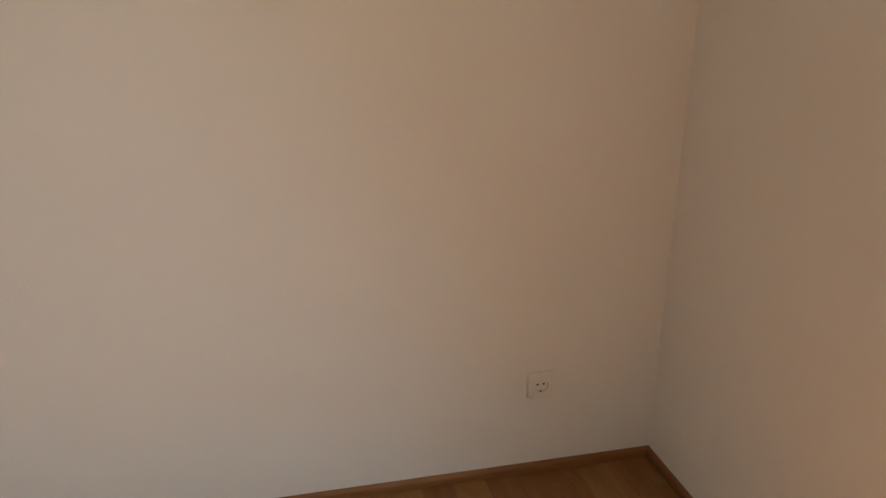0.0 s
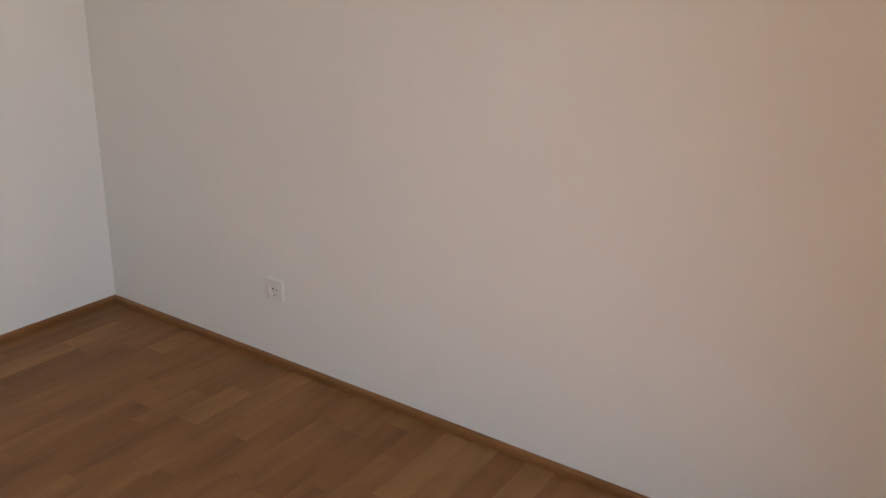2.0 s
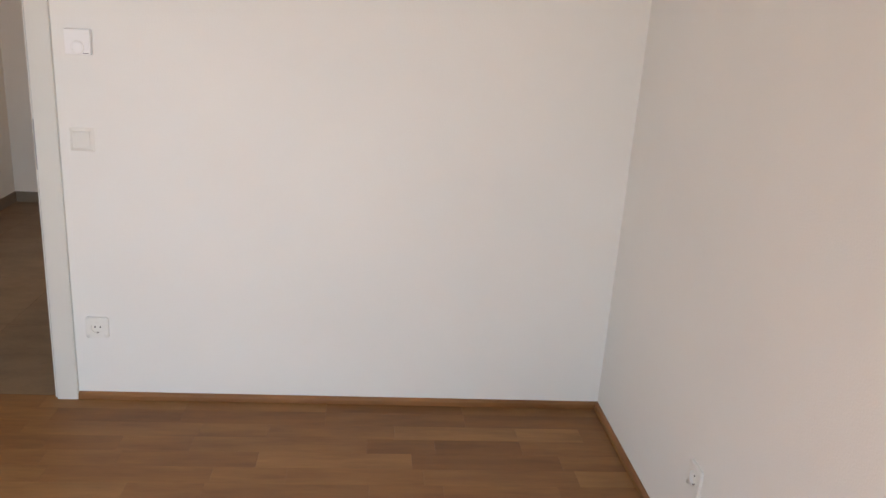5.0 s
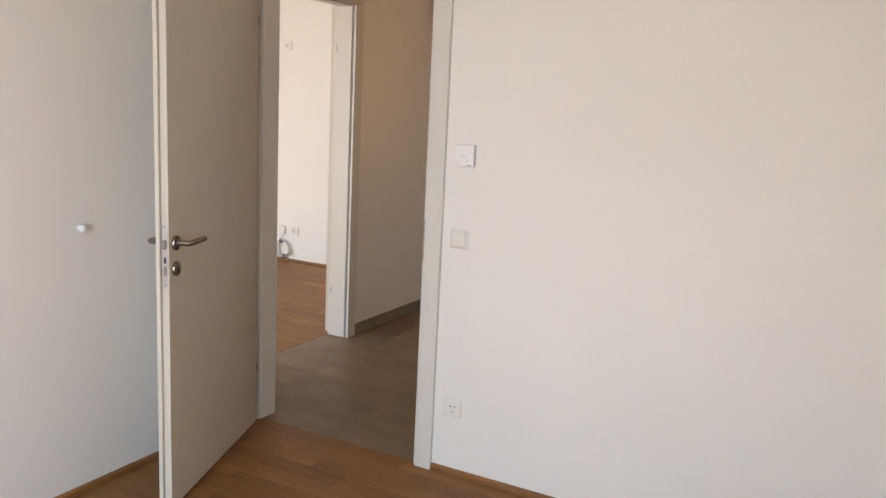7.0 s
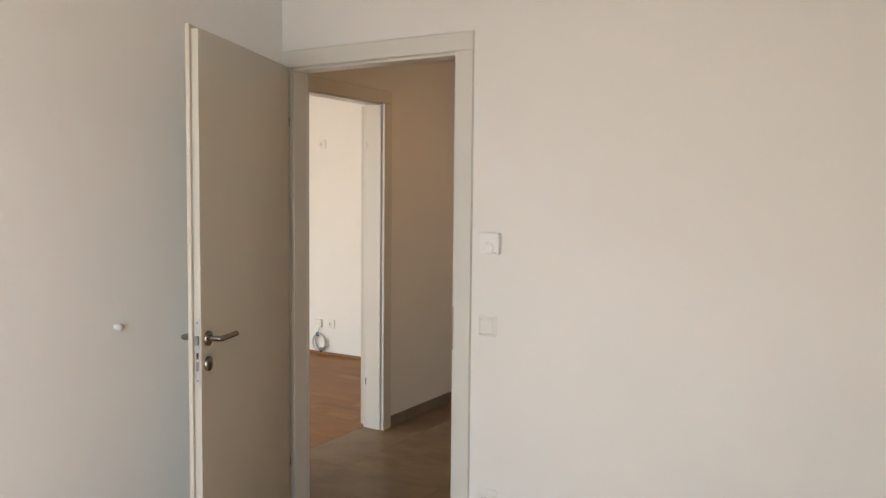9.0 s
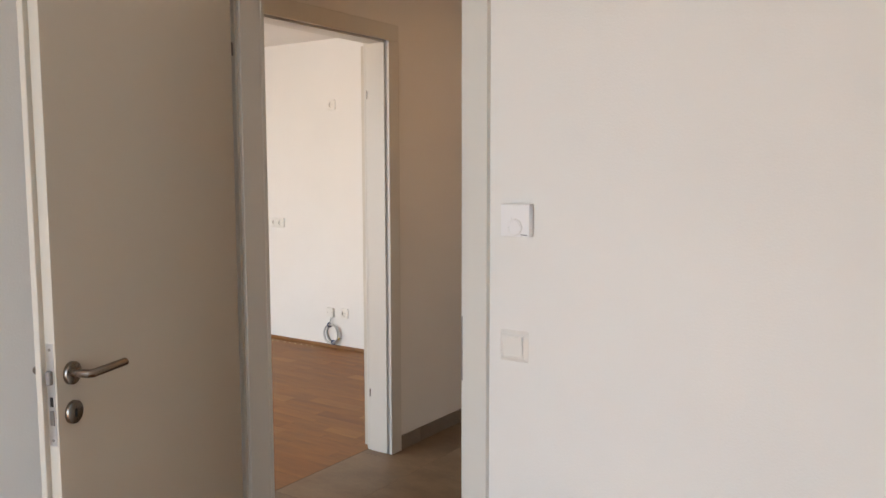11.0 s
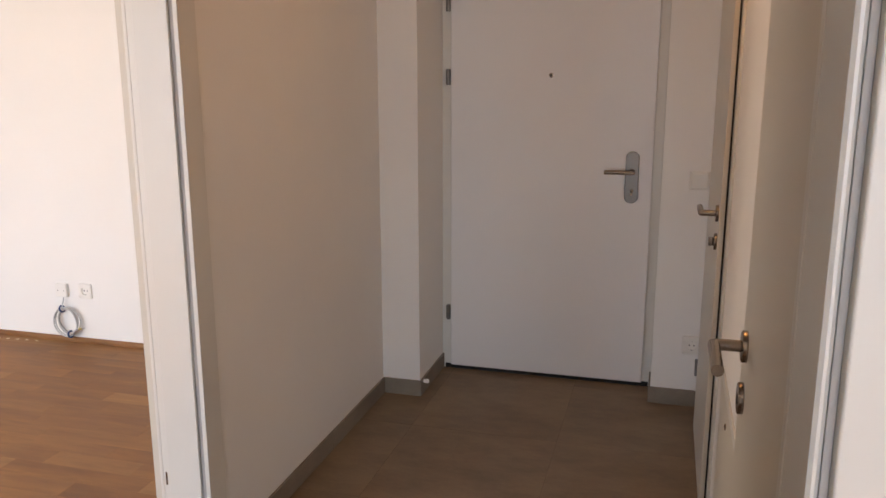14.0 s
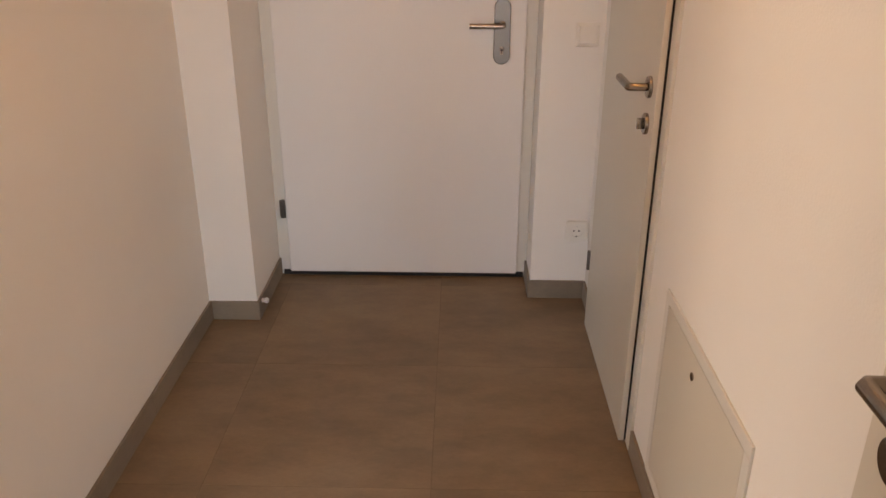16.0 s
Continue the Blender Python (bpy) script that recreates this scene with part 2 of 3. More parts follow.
wall("wall_hall_west", [(XL, XH0, YN + WT, LY0 - 0.02, -0.1, H), (XL, XH0, LY1 + 0.02, 6.27, -0.1, H), (XL, XH0, LY0 - 0.02, LY1 + 0.02, LH + 0.02, H)],
     "white painted hall wall with the living-room doorway")
wall("wall_hall_east", [(XH1, XH1 + 0.1, YN + WT, NY0 - 0.02, -0.1, H), (XH1, XH1 + 0.1, NY1 + 0.02, FY0 - 0.02, -0.1, H), (XH1, XH1 + 0.1, FY1 + 0.02, 6.27, -0.1, H),
                        (XH1, XH1 + 0.1, NY0 - 0.02, NY1 + 0.02, DH + 0.02, H), (XH1, XH1 + 0.1, FY0 - 0.02, FY1 + 0.02, DH + 0.02, H)],
     "white painted hall wall with two closed doors")
wall("wall_entrance", [(XH0, PL, YP, 6.27, -0.1, H), (PR, XH1, YQ, 6.27, -0.1, H), (PL, PR, 6.12, 6.27, 2.08, H)],
     "white painted piers beside the entrance door")
wall("wall_landing", [(PL, PR, 6.18, 6.27, -0.1, 2.08)], "plain wall closing the landing behind the entrance door")
wall("wall_living_north", [(-6.9, XL, YL, YL + 0.2, -0.1, H)], "white painted living-room wall with sockets and a cable coil")
# the opening in this unseen wall is added for the west fill light
wall("wall_living_west", [(-6.9, -6.6, YV, 1.3, -0.1, H), (-6.9, -6.6, 3.5, YL, -0.1, H), (-6.9, -6.6, 1.3, 3.5, 2.32, H)], "white painted living-room side wall with an unseen opening added for fill light")
tagged(boxes("ceiling", CEIL, [(-6.9, XL, YV - 0.3, 6.27, H, H + 0.2), (XL, XE + 0.3, YS - 0.3, 6.27, H, H + 0.2)]), "plain white plastered ceiling", "ceiling", kind="structure")


# ---- doors ----
def door_frame(name, m, w, h, t, label, casing=0.079, back=True, p=0.017, sunk=0.0, lap=0.0):
    """A white lined frame. Local x runs across the clear opening, y into the wall, z up."""
    f = thing(name, m, label, "door frame", kind="structure")
    o = casing
    for x0, x1, xe in ((-o, 0, 0), (w, w + o, w)):
        bm = bmesh.new()
        box(bm, x0, x1, -p, sunk, 0, h)
        inner = [e for e in bm.edges if all(abs(v.co.x - xe) < 1e-5 and abs(v.co.y + p) < 1e-5 for v in e.verts)]
        bmesh.ops.bevel(bm, geom=inner, offset=0.002, segments=3, profile=0.5, affect="EDGES")
        part("casing", bm, LACQUER, f)
    boxes("head_casing", LACQUER, [(-o, w + o, -p, sunk, h + 0.001, h + o)], f, 0.002)
    if back:
        boxes("back_casing", LACQUER, [(-o, lap, t, t + p, 0, h - lap)], f, 0.002)
        boxes("back_casing", LACQUER, [(w - lap, w + o, t, t + p, 0, h - lap)], f, 0.002)
        boxes("back_head_casing", LACQUER, [(-o, w + o, t, t + p, h - lap + 0.001, h + o)], f, 0.002)
    return f


def linings(f, w, h, y0, y1, step0, step1, inset=0.013):
    """Jamb boards with a rebate between step0 and step1."""
    for x0, x1, s in ((-0.019, 0.0, 1), (w, w + 0.019, -1)):
        boxes("jamb", LACQUER, [(x0, x1, y0, y1, 0, h)], f)
        a, b = (0.0, inset) if s > 0 else (w - inset, w)
        boxes("stop", LACQUER, [(a, b, step0, step1, 0, h - inset)], f, 0.0025)
    boxes("head", LACQUER, [(-0.019, w + 0.019, y0, y1, h, h + 0.019)], f)
    boxes("head_stop", LACQUER, [(0.0, w, step0, step1, h - inset, h)], f, 0.0025)


def lever(parent, x, z, y, side, turn, label="brushed steel lever handle"):
    """Lever handle on the face at y; side -1 looks to -y. turn: +1 the lever points to +x."""
    bm = bmesh.new()
    disc(bm, (x, y, z), (0, side, 0), 0.0265, 0.009, 32, 0.0025)
    rose = part("rose", bm, STEEL, parent, label, True)
    bm = bmesh.new()
    n = y + side * 0.052
    tube(bm, [(x, y, z), (x, n - side * 0.004, z), (x + turn * 0.004, n, z), (x + turn * 0.124, n, z - 0.001)], 0.0098, 18)
    part("lever", bm, STEEL, rose, "", True)
    return rose


def key_rose(parent, x, z, y, side):
    bm = bmesh.new()
    disc(bm, (x, y, z), (0, side, 0), 0.0265, 0.009, 32, 0.0025)
    k = part("key_rose", bm, STEEL, parent, "round brushed steel keyhole rose", True)
    bm = bmesh.new()
    a, b = sorted((y + side * 0.0085, y + side * 0.0098))
    box(bm, x - 0.0035, x + 0.0035, a, b, z - 0.011, z + 0.008, 0.001)
    part("keyhole", bm, DARK, k)


def leaf(name, m, w, h, hinge_side, label, both=True, lock_z=0.97, kind="structure", thumb=False, gap_shaded=True):
    """A rebated white leaf. Local x from 0 to w, overlapping flange at the front (-y), body behind; handle opposite the hinges."""
    d = thing(name, m, label, "door", kind=kind)
    bm = bmesh.new()
    box(bm, -0.013, w + 0.013, -0.015, 0.0, 0.006, h + 0.012, 0.0015)
    box(bm, 0.002, w - 0.002, -0.001, 0.025, 0.008, h - 0.002, 0.0012)
    part("panel", bm, LEAFPAINT, d)
    hx = w - 0.050 if hinge_side == 0 else 0.050
    turn = -1 if hinge_side == 0 else 1
    lever(d, hx, lock_z, -0.015, -1, turn)
    key_rose(d, hx, lock_z - 0.09, -0.015, -1)
    if both:
        lever(d, hx, lock_z, 0.025, 1, turn)
        key_rose(d, hx, lock_z - 0.09, 0.025, 1)
        ex = w if hinge_side == 0 else 0.0
        s = 1 if hinge_side == 0 else -1
        a, b = sorted((ex - s * 0.004, ex - s * 0.0005))
        lock = boxes("lock_plate", LOCKPLATE, [(a, b, 0.003, 0.021, lock_z - 0.155, lock_z + 0.075)], d, 0.0004, "zinc lock face plate")
        a, b = sorted((ex - s * 0.002, ex + s * 0.010))
        boxes("latch", SEAL, [(a, b, 0.006, 0.018, lock_z - 0.016, lock_z + 0.016)], lock, 0.002)
        a, b = sorted((ex - s * 0.002, ex + s * 0.0012))
        boxes("bolt", ZINC, [(a, b, 0.007, 0.017, lock_z - 0.108, lock_z - 0.075)], lock, 0.0004)
        a, b = sorted((ex - s * 0.002, ex - s * 0.0002))
        boxes("key_slot", DARK, [(a, b, 0.008, 0.016, lock_z - 0.066, lock_z - 0.044)], lock)
        for zz in (0.270, 1.807):
            boxes("hinge_barrel", PLATE, [(-0.011, 0.003, 0.014, 0.0255, zz - 0.021, zz + 0.021)], d, 0.003, "dark steel hinge barrel")
        for zz in (lock_z + 0.062, lock_z - 0.142):
            bm = bmesh.new()
            disc(bm, (ex - s * 0.001, 0.012, zz), (s, 0, 0), 0.0035, 0.0014, 12)
            part("screw", bm, SEAL, lock, "", True)
    if thumb:
        bm = bmesh.new()
        box(bm, hx - 0.004, hx + 0.004, -0.040, -0.022, lock_z - 0.104, lock_z - 0.076, 0.0025, 2)
        part("thumb_turn", bm, STEEL, d, "small steel thumb turn", True)
    if gap_shaded and not both:
        # dark strips paint the shadow line between flange and casing
        for x0, x1 in ((-0.0115, -0.002), (w + 0.002, w + 0.0115)):
            boxes("gap_shade", DARK, [(x0, x1, 0.0, 0.0055, 0.008, h)], d, 0.0, "dark strip painting the shade in the gap behind the door flange")
    px = -0.010 if hinge_side == 0 else w + 0.010
    for zz in (0.26, h - 0.24):
        bm = bmesh.new()
        tube(bm, [(px, -0.019, zz - 0.035), (px, -0.019, zz + 0.035)], 0.0065, 12)
        part("hinge", bm, ZINC, d, "zinc hinge knuckle", True)
    return d


# bedroom door, open into the room
w1 = DX1 - DX0
fr = door_frame("door_frame_1", pose(DX0, YN, 0), w1, DH, WT, "white lacquered bedroom door frame with flat casings", 0.074, lap=0.012)
for x0, x1, a, b, c in ((-0.019, 0.0, 0.0, 0.005, 0.012), (w1, w1 + 0.019, w1, w1 - 0.005, w1 - 0.012)):
    boxes("jamb", LACQUER, [(x0, x1, 0, WT, 0, DH)], fr)
    boxes("stop", LACQUER, [(min(b, c), max(b, c), -0.005, WT, 0, DH - 0.012)], fr, 0.0025)
    boxes("stop_back", LACQUER, [(min(a, b), max(a, b), 0.009, WT, 0, DH - 0.012)], fr)
boxes("seal", PALESEAL, [(w1 - 0.0049, w1 - 0.0003, -0.006, 0.0085, 0, DH - 0.013)], fr, 0.0, "grey rubber seal")
boxes("seal", LACQUER, [(0.0003, 0.0049, -0.006, 0.0085, 0, DH - 0.013)], fr, 0.0, "pale rubber seal")
boxes("head", LACQUER, [(-0.019, w1 + 0.019, 0, WT, DH, DH + 0.019)], fr)
boxes("head_stop", LACQUER, [(0.0, w1, 0.004, WT, DH - 0.012, DH)], fr, 0.0025)
bm = bmesh.new()
box(bm, w1 - 0.0030, w1 + 0.001, -0.0180, 0.004, 0.871, 1.044, 0.0012, 2)
part("strike_plate", bm, ZINC, fr, "zinc strike plate")
leaf("door_1", pose(-1.943, 2.832, 0, 0, 0, -69.0), 0.842, DH - 0.005, 0, "white lacquered bedroom door standing open, steel lever handles", True, 0.977)

# living-room door, folded back against the wall beyond
fr = door_frame("door_frame_2", pose(XH0, LY0, 0, 0, 0, 90), LY1 - LY0, LH, XH0 - XL, "white lacquered living-room door frame, doorway open", p=0.012, sunk=0.001)
boxes("seal", PALESEAL, [(LY1 - LY0 + 0.0005, LY1 - LY0 + 0.012, 0.0012, 0.0125, 0, LH)], fr, 0.0, "grey rubber seal")
boxes("seal", PALESEAL, [(0, LY1 - LY0, 0.0012, 0.0125, LH + 0.0005, LH + 0.012)], fr, 0.0, "grey rubber seal")
linings(fr, LY1 - LY0, LH, 0.0125, XH0 - XL, 0.0125, XH0 - XL - 0.02, 0.006)
for zz in (0.30, 1.80):
    bm = bmesh.new()
    box(bm, LY1 - LY0 - 0.0015, LY1 - LY0 + 0.004, XH0 - XL - 0.012, XH0 - XL - 0.006, zz - 0.020, zz + 0.020, 0.001)
    part("hinge", bm, STEEL, fr, "zinc hinge")
leaf("door_2", pose(XL - 0.028, LY1 + 0.03, 0, 0, 0, 90) @ pose(0, 0.0, 0, 0, 0, 6), LY1 - LY0, LH - 0.005, 0, "white lacquered living-room door folded open against the wall", False, 0.965, gap_shaded=False)

# closed doors on the far side of the hall
fr = door_frame("door_frame_3", pose(XH1, NY1, 0, 0, 0, -90), NY1 - NY0, DH, 0.1, "white lacquered frame of a closed hall door", 0.011, False, 0.034)
linings(fr, NY1 - NY0, DH, 0, 0.1, 0.02, 0.1)
leaf("door_3", pose(XH1 - 0.036, NY1, 0, 0, 0, -90), NY1 - NY0, DH - 0.005, 1, "white lacquered closed hall door with steel lever handle", False, 0.986)
fr = door_frame("door_frame_4", pose(XH1, FY1, 0, 0, 0, -90), FY1 - FY0, DH, 0.1, "white lacquered frame of a closed hall door near the entrance", 0.055, False, 0.008)
linings(fr, FY1 - FY0, DH, 0, 0.1, 0.02, 0.1)
leaf("door_4", pose(XH1 - 0.014, FY1, 0, 0, 0, -90), FY1 - FY0, DH - 0.005, 0, "white lacquered closed door beside the entrance, steel lever handle", False, 0.995, thumb=True)


# entrance door
def entrance():
    d = thing("door_5", pose(-2.160, YE, 0), "heavy white entrance door with steel security plate and peephole", "door", kind="structure")
    w = 0.915
    bm = bmesh.new()
    box(bm, 0, w, 0, 0.022, 0.020, 2.05, 0.003)
    box(bm, 0.012, w - 0.012, 0.02, 0.06, 0.020, 2.04, 0.002)
    part("panel", bm, DOORWHITE, d)
    boxes("door_seal", DARK, [(-0.03, w + 0.03, 0.012, 0.055, 0.0005, 0.0215)], d, 0.0, "black rubber threshold seal")
    x, z = 0.828, 0.976
    bm = bmesh.new()
    n = 24
    rows = []
    for dep, ins in ((0.0, 0.0), (-0.008, 0.0), (-0.0105, 0.0025)):
        ring = []
        for i in range(n):
            a = 6.283185 * i / n
            r = 0.030 - ins
            ring.append(bm.verts.new((x + r * math.cos(a), dep, z + r * math.sin(a) + (0.085 if math.sin(a) > 1e-6 else -0.085))))
        rows.append(ring)
    for lo, hi in zip(rows, rows[1:]):
        for i in range(n):
            bm.faces.new((lo[i], lo[(i + 1) % n], hi[(i + 1) % n], hi[i]))
    bm.faces.new(rows[-1])
    bm.faces.new(list(reversed(rows[0])))
    plate = part("security_plate", bm, PLATE, d, "long rounded steel security plate", True)
    bm = bmesh.new()
    disc(bm, (x, -0.0105, 1.001), (0, -1, 0), 0.014, 0.012, 24, 0.002)
    tube(bm, [(x, -0.01, 1.001), (x, -0.048, 1.001), (x - 0.004, -0.052, 1.001), (x - 0.118, -0.052, 1.001)], 0.0098, 18)
    part("lever", bm, STEEL, plate, "brushed steel lever", True)
    bm = bmesh.new()
    disc(bm, (x, -0.0105, 0.917), (0, -1, 0), 0.0085, 0.003, 20, 0.001)
    box(bm, x - 0.005, x + 0.005, -0.0135, -0.0100, 0.896, 0.917, 0.001)
    part("lock_cylinder", bm, STEEL, plate, "steel lock cylinder", True)
    boxes("keyhole", DARK, [(x - 0.0012, x + 0.0012, -0.0142, -0.0134, 0.900, 0.921)], plate)
    bm = bmesh.new()
    disc(bm, (0.460, 0.0, 1.418), (0, -1, 0), 0.011, 0.004, 24, 0.0015)
    eye = part("peephole", bm, STEEL, d, "small steel peephole ring", True)
    bm = bmesh.new()
    disc(bm, (0.460, -0.0035, 1.418), (0, -1, 0), 0.006, 0.0012, 16)
    part("lens", bm, DARK, eye)
    for zz in (0.292, 1.411, 1.735):
        bm = bmesh.new()
        tube(bm, [(-0.011, -0.005, zz - 0.036), (-0.011, -0.005, zz + 0.036)], 0.0095, 14)
        box(bm, -0.024, -0.002, -0.003, 0.002, zz - 0.034, zz + 0.034, 0.001)
        part("hinge", bm, PLATE, d, "steel barrel hinge", True)
    f = thing("door_frame_5", pose(PL, YE + 0.018, 0), "white painted entrance door frame", "door frame", kind="structure")
    boxes("jamb", LACQUER, [(0.0, 0.046, 0.0, 0.10, 0.0, 2.08)], f, 0.002)
    boxes("jamb", LACQUER, [(0.958, 1.003, 0.0, 0.10, 0.0, 2.08)], f, 0.002)
    boxes("head", LACQUER, [(0.046, 0.958, 0.0, 0.10, 2.045, 2.08)], f, 0.002)
    bm = bmesh.new()
    box(bm, 0.959, 0.9615, -0.0015, 0.002, 0.90, 1.14)
    part("strike_plate", bm, ZINC, f, "zinc strike plate")


entrance()


# ---- wall fittings ----
def plate_hole(bm, half, r, z0, z1, n=40, ins=0.002):
    """A square plate with a round hole, front at -y. z0: back, z1: front, as depths from the wall."""
    def square(a, s):
        c, d = math.cos(a), math.sin(a)
        k = s / max(abs(c), abs(d))
        return c * k, d * k
    rings = []
    for dep, s in ((z0, half), (z1 - ins, half), (z1, half - ins)):
        rings.append([bm.verts.new((x, -dep, z)) for x, z in (square(6.283185 * (i + 0.5) / n, s) for i in range(n))])
    for dep in (z1, z0):
        rings.append([bm.verts.new((r * math.cos(6.283185 * (i + 0.5) / n), -dep, r * math.sin(6.283185 * (i + 0.5) / n))) for i in range(n)])
    for lo, hi in zip(rings, rings[1:]):
        for i in range(n):
            bm.faces.new((lo[i], lo[(i + 1) % n], hi[(i + 1) % n], hi[i]))


def socket_unit(s, off=0.0, plate="plate"):
    bm = bmesh.new()
    plate_hole(bm, 0.0405, 0.0225, 0.0, 0.0105)
    bmesh.ops.translate(bm, verts=bm.verts, vec=(off, 0, 0))
    p = part(plate, bm, PLASTIC, s, "", True)
    bm = bmesh.new()
    tube(bm, [(off + 0.0222 * math.cos(6.283185 * i / 32), -0.0105, 0.0222 * math.sin(6.283185 * i / 32)) for i in range(32)], 0.0011, 6, True)
    part("rim", bm, PLASTIC, p, "", True)
    bm = bmesh.new()
    disc(bm, (off, -0.0003, 0), (0, -1, 0), 0.0224, 0.0012, 32)
    part("well", bm, PLASTIC, p)
    for dx in (-0.0095, 0.0095):
        bm = bmesh.new()
        disc(bm, (off + dx, -0.001, 0), (0, -1, 0), 0.0031, 0.0012, 12)
        part("contact_hole", bm, DARK, p)
    for s2 in (-1, 1):
        bm = bmesh.new()
        box(bm, off - 0.003, off + 0.003, -0.0085, -0.001, min(s2 * 0.0195, s2 * 0.0222), max(s2 * 0.0195, s2 * 0.0222), 0.0005)
        part("earth_clip", bm, SEAL, p)
    for s2 in (-1, 1):
        bm = bmesh.new()
        a, b = sorted((s2 * 0.0200, s2 * 0.0222))
        box(bm, off + a, off + b, -0.0085, -0.0012, -0.004, 0.004, 0.0004)
        part("guide", bm, PLASTIC, p)


def power_socket(m, label, tilt=0):
    s = thing("power_socket", m @ pose(0, 0, 0, 0, tilt, 0), label, "socket", "wall sockets")
    socket_unit(s)
    return s


power_socket(pose(-0.928, YN, 0.289), "white square power socket beside the bedroom door")
power_socket(pose(XE, 1.960, 0.289, 0, 0, -90), "white square power socket low on the bedroom wall", 1)
power_socket(pose(XE, -0.066, 0.285, 0, 0, -90), "white square power socket near the window corner", -1)
power_socket(pose(-1.040, YQ, 0.278), "white power socket on the pier by the entrance")
power_socket(pose(-4.147, YL, 0.292), "white power socket beside the cable outlet")
power_socket(pose(-4.253, YL, 1.942), "white power socket high on the living-room wall")
s = thing("double_socket", pose(-4.874, YL, 0.994), "white double power socket on the living-room wall", "socket", "wall sockets")
socket_unit(s, -0.0355)
socket_unit(s, 0.0355)


def light_switch(m, label):
    s = thing("light_switch", m, label, "switch", "light switches")
    bm = bmesh.new()
    h = 0.0405
    rings = []
    for dep, q in ((0.0, h), (0.002, h), (0.0095, h - 0.010), (0.0095, h - 0.0125), (0.004, h - 0.0125)):
        rings.append([bm.verts.new((x * q, -dep, z * q)) for x, z in ((-1, -1), (1, -1), (1, 1), (-1, 1))])
    for lo, hi in zip(rings, rings[1:]):
        for i in range(4):
            bm.faces.new((lo[i], lo[(i + 1) % 4], hi[(i + 1) % 4], hi[i]))
    bm.faces.new(rings[-1])
    bmesh.ops.bevel(bm, geom=[e for e in bm.edges if e.calc_length() > 0.01], offset=0.0007, segments=2, affect="EDGES")
    part("cover_frame", bm, PLASTIC, s)
    bm = bmesh.new()
    box(bm, -0.0272, 0.0272, -0.0112, -0.004, -0.0272, 0.0272, 0.0008, 2)
    for v in bm.verts:
        if v.co.y < -0.008:
            v.co.y -= 0.0014 * (v.co.z / 0.027)
    part("rocker", bm, PLASTIC, s)
    return s


light_switch(pose(-0.936, YN, 0.980), "cream-white rocker light switch beside the bedroom door")
light_switch(pose(-1.052, YQ, 0.992), "white rocker light switch on the pier by the entrance")


def digit(text, size, place, turn, parent):
    """A printed character, flat on a face that looks to -y."""
    cu = bpy.data.curves.new("numeral", "FONT")
    cu.body, cu.size, cu.align_x, cu.align_y = text, size, "CENTER", "CENTER"
    tmp = bpy.data.objects.new("numeral", cu)
    me = bpy.data.meshes.new_from_object(tmp)
    bpy.data.objects.remove(tmp)
    me.materials.clear()
    me.materials.append(GREYPRINT)
    ob = new("numeral", me)
    ob.parent = parent
    ob.matrix_basis = Matrix.Translation(place) @ Matrix.Rotation(-turn, 4, "Y") @ Matrix.Rotation(radians(90), 4, "X")
    return ob


def thermostat():
    s = thing("thermostat", pose(-0.923, YN, 1.304), "white square room thermostat with a round dial", "thermostat")
    bm = bmesh.new()
    box(bm, -0.036, 0.036, -0.008, 0.0, -0.036, 0.036, 0.001)
    part("base", bm, BRIGHT, s)
    bm = bmesh.new()
    box(bm, -0.0405, 0.0405, -0.027, -0.006, -0.0405, 0.0405, 0.0018, 2)
    part("cover", bm, BRIGHT, s)
    bm = bmesh.new()
    tube(bm, [(0.0 + 0.0205 * math.cos(6.283185 * i / 40), -0.0268, -0.0165 + 0.0205 * math.sin(6.283185 * i / 40)) for i in range(40)], 0.0009, 6, True)
    part("dial_ring", bm, PLASTIC, s, "thin pale ring round the dial", True)
    bm = bmesh.new()
    disc(bm, (0, -0.0268, -0.0165), (0, -1, 0), 0.0196, 0.0035, 40, 0.0012)
    dial = part("dial", bm, BRIGHT, s, "", True)
    for i in range(11):
        a = radians(209 - 24 * i)
        px, pz = 0.0164 * math.cos(a), -0.0165 + 0.0164 * math.sin(a)
        if i % 2 == 0 and i:
            digit(str(i // 2), 0.0034, (px, -0.0306, pz), a - math.pi / 2, dial)
        else:
            bm = bmesh.new()
            disc(bm, (px, -0.0302, pz), (0, -1, 0), 0.0009 if i == 0 else 0.00055, 0.0003, 10)
            part("mark", bm, GREYPRINT, dial)
    bm = bmesh.new()
    box(bm, -0.00035, 0.00035, -0.0274, -0.0268, -0.0012, 0.0012)
    bmesh.ops.rotate(bm, verts=bm.verts, cent=(0, 0, 0), matrix=Matrix.Rotation(radians(-22), 3, "Y"))
    bmesh.ops.translate(bm, verts=bm.verts, vec=(-0.0088, 0, 0.0052))
    part("pointer", bm, GREYPRINT, s)
    bm = bmesh.new()
    box(bm, 0.0165, 0.0355, -0.0275, -0.0268, -0.0362, -0.0342)
    part("printed_bar", bm, GREYPRINT, s)


thermostat()


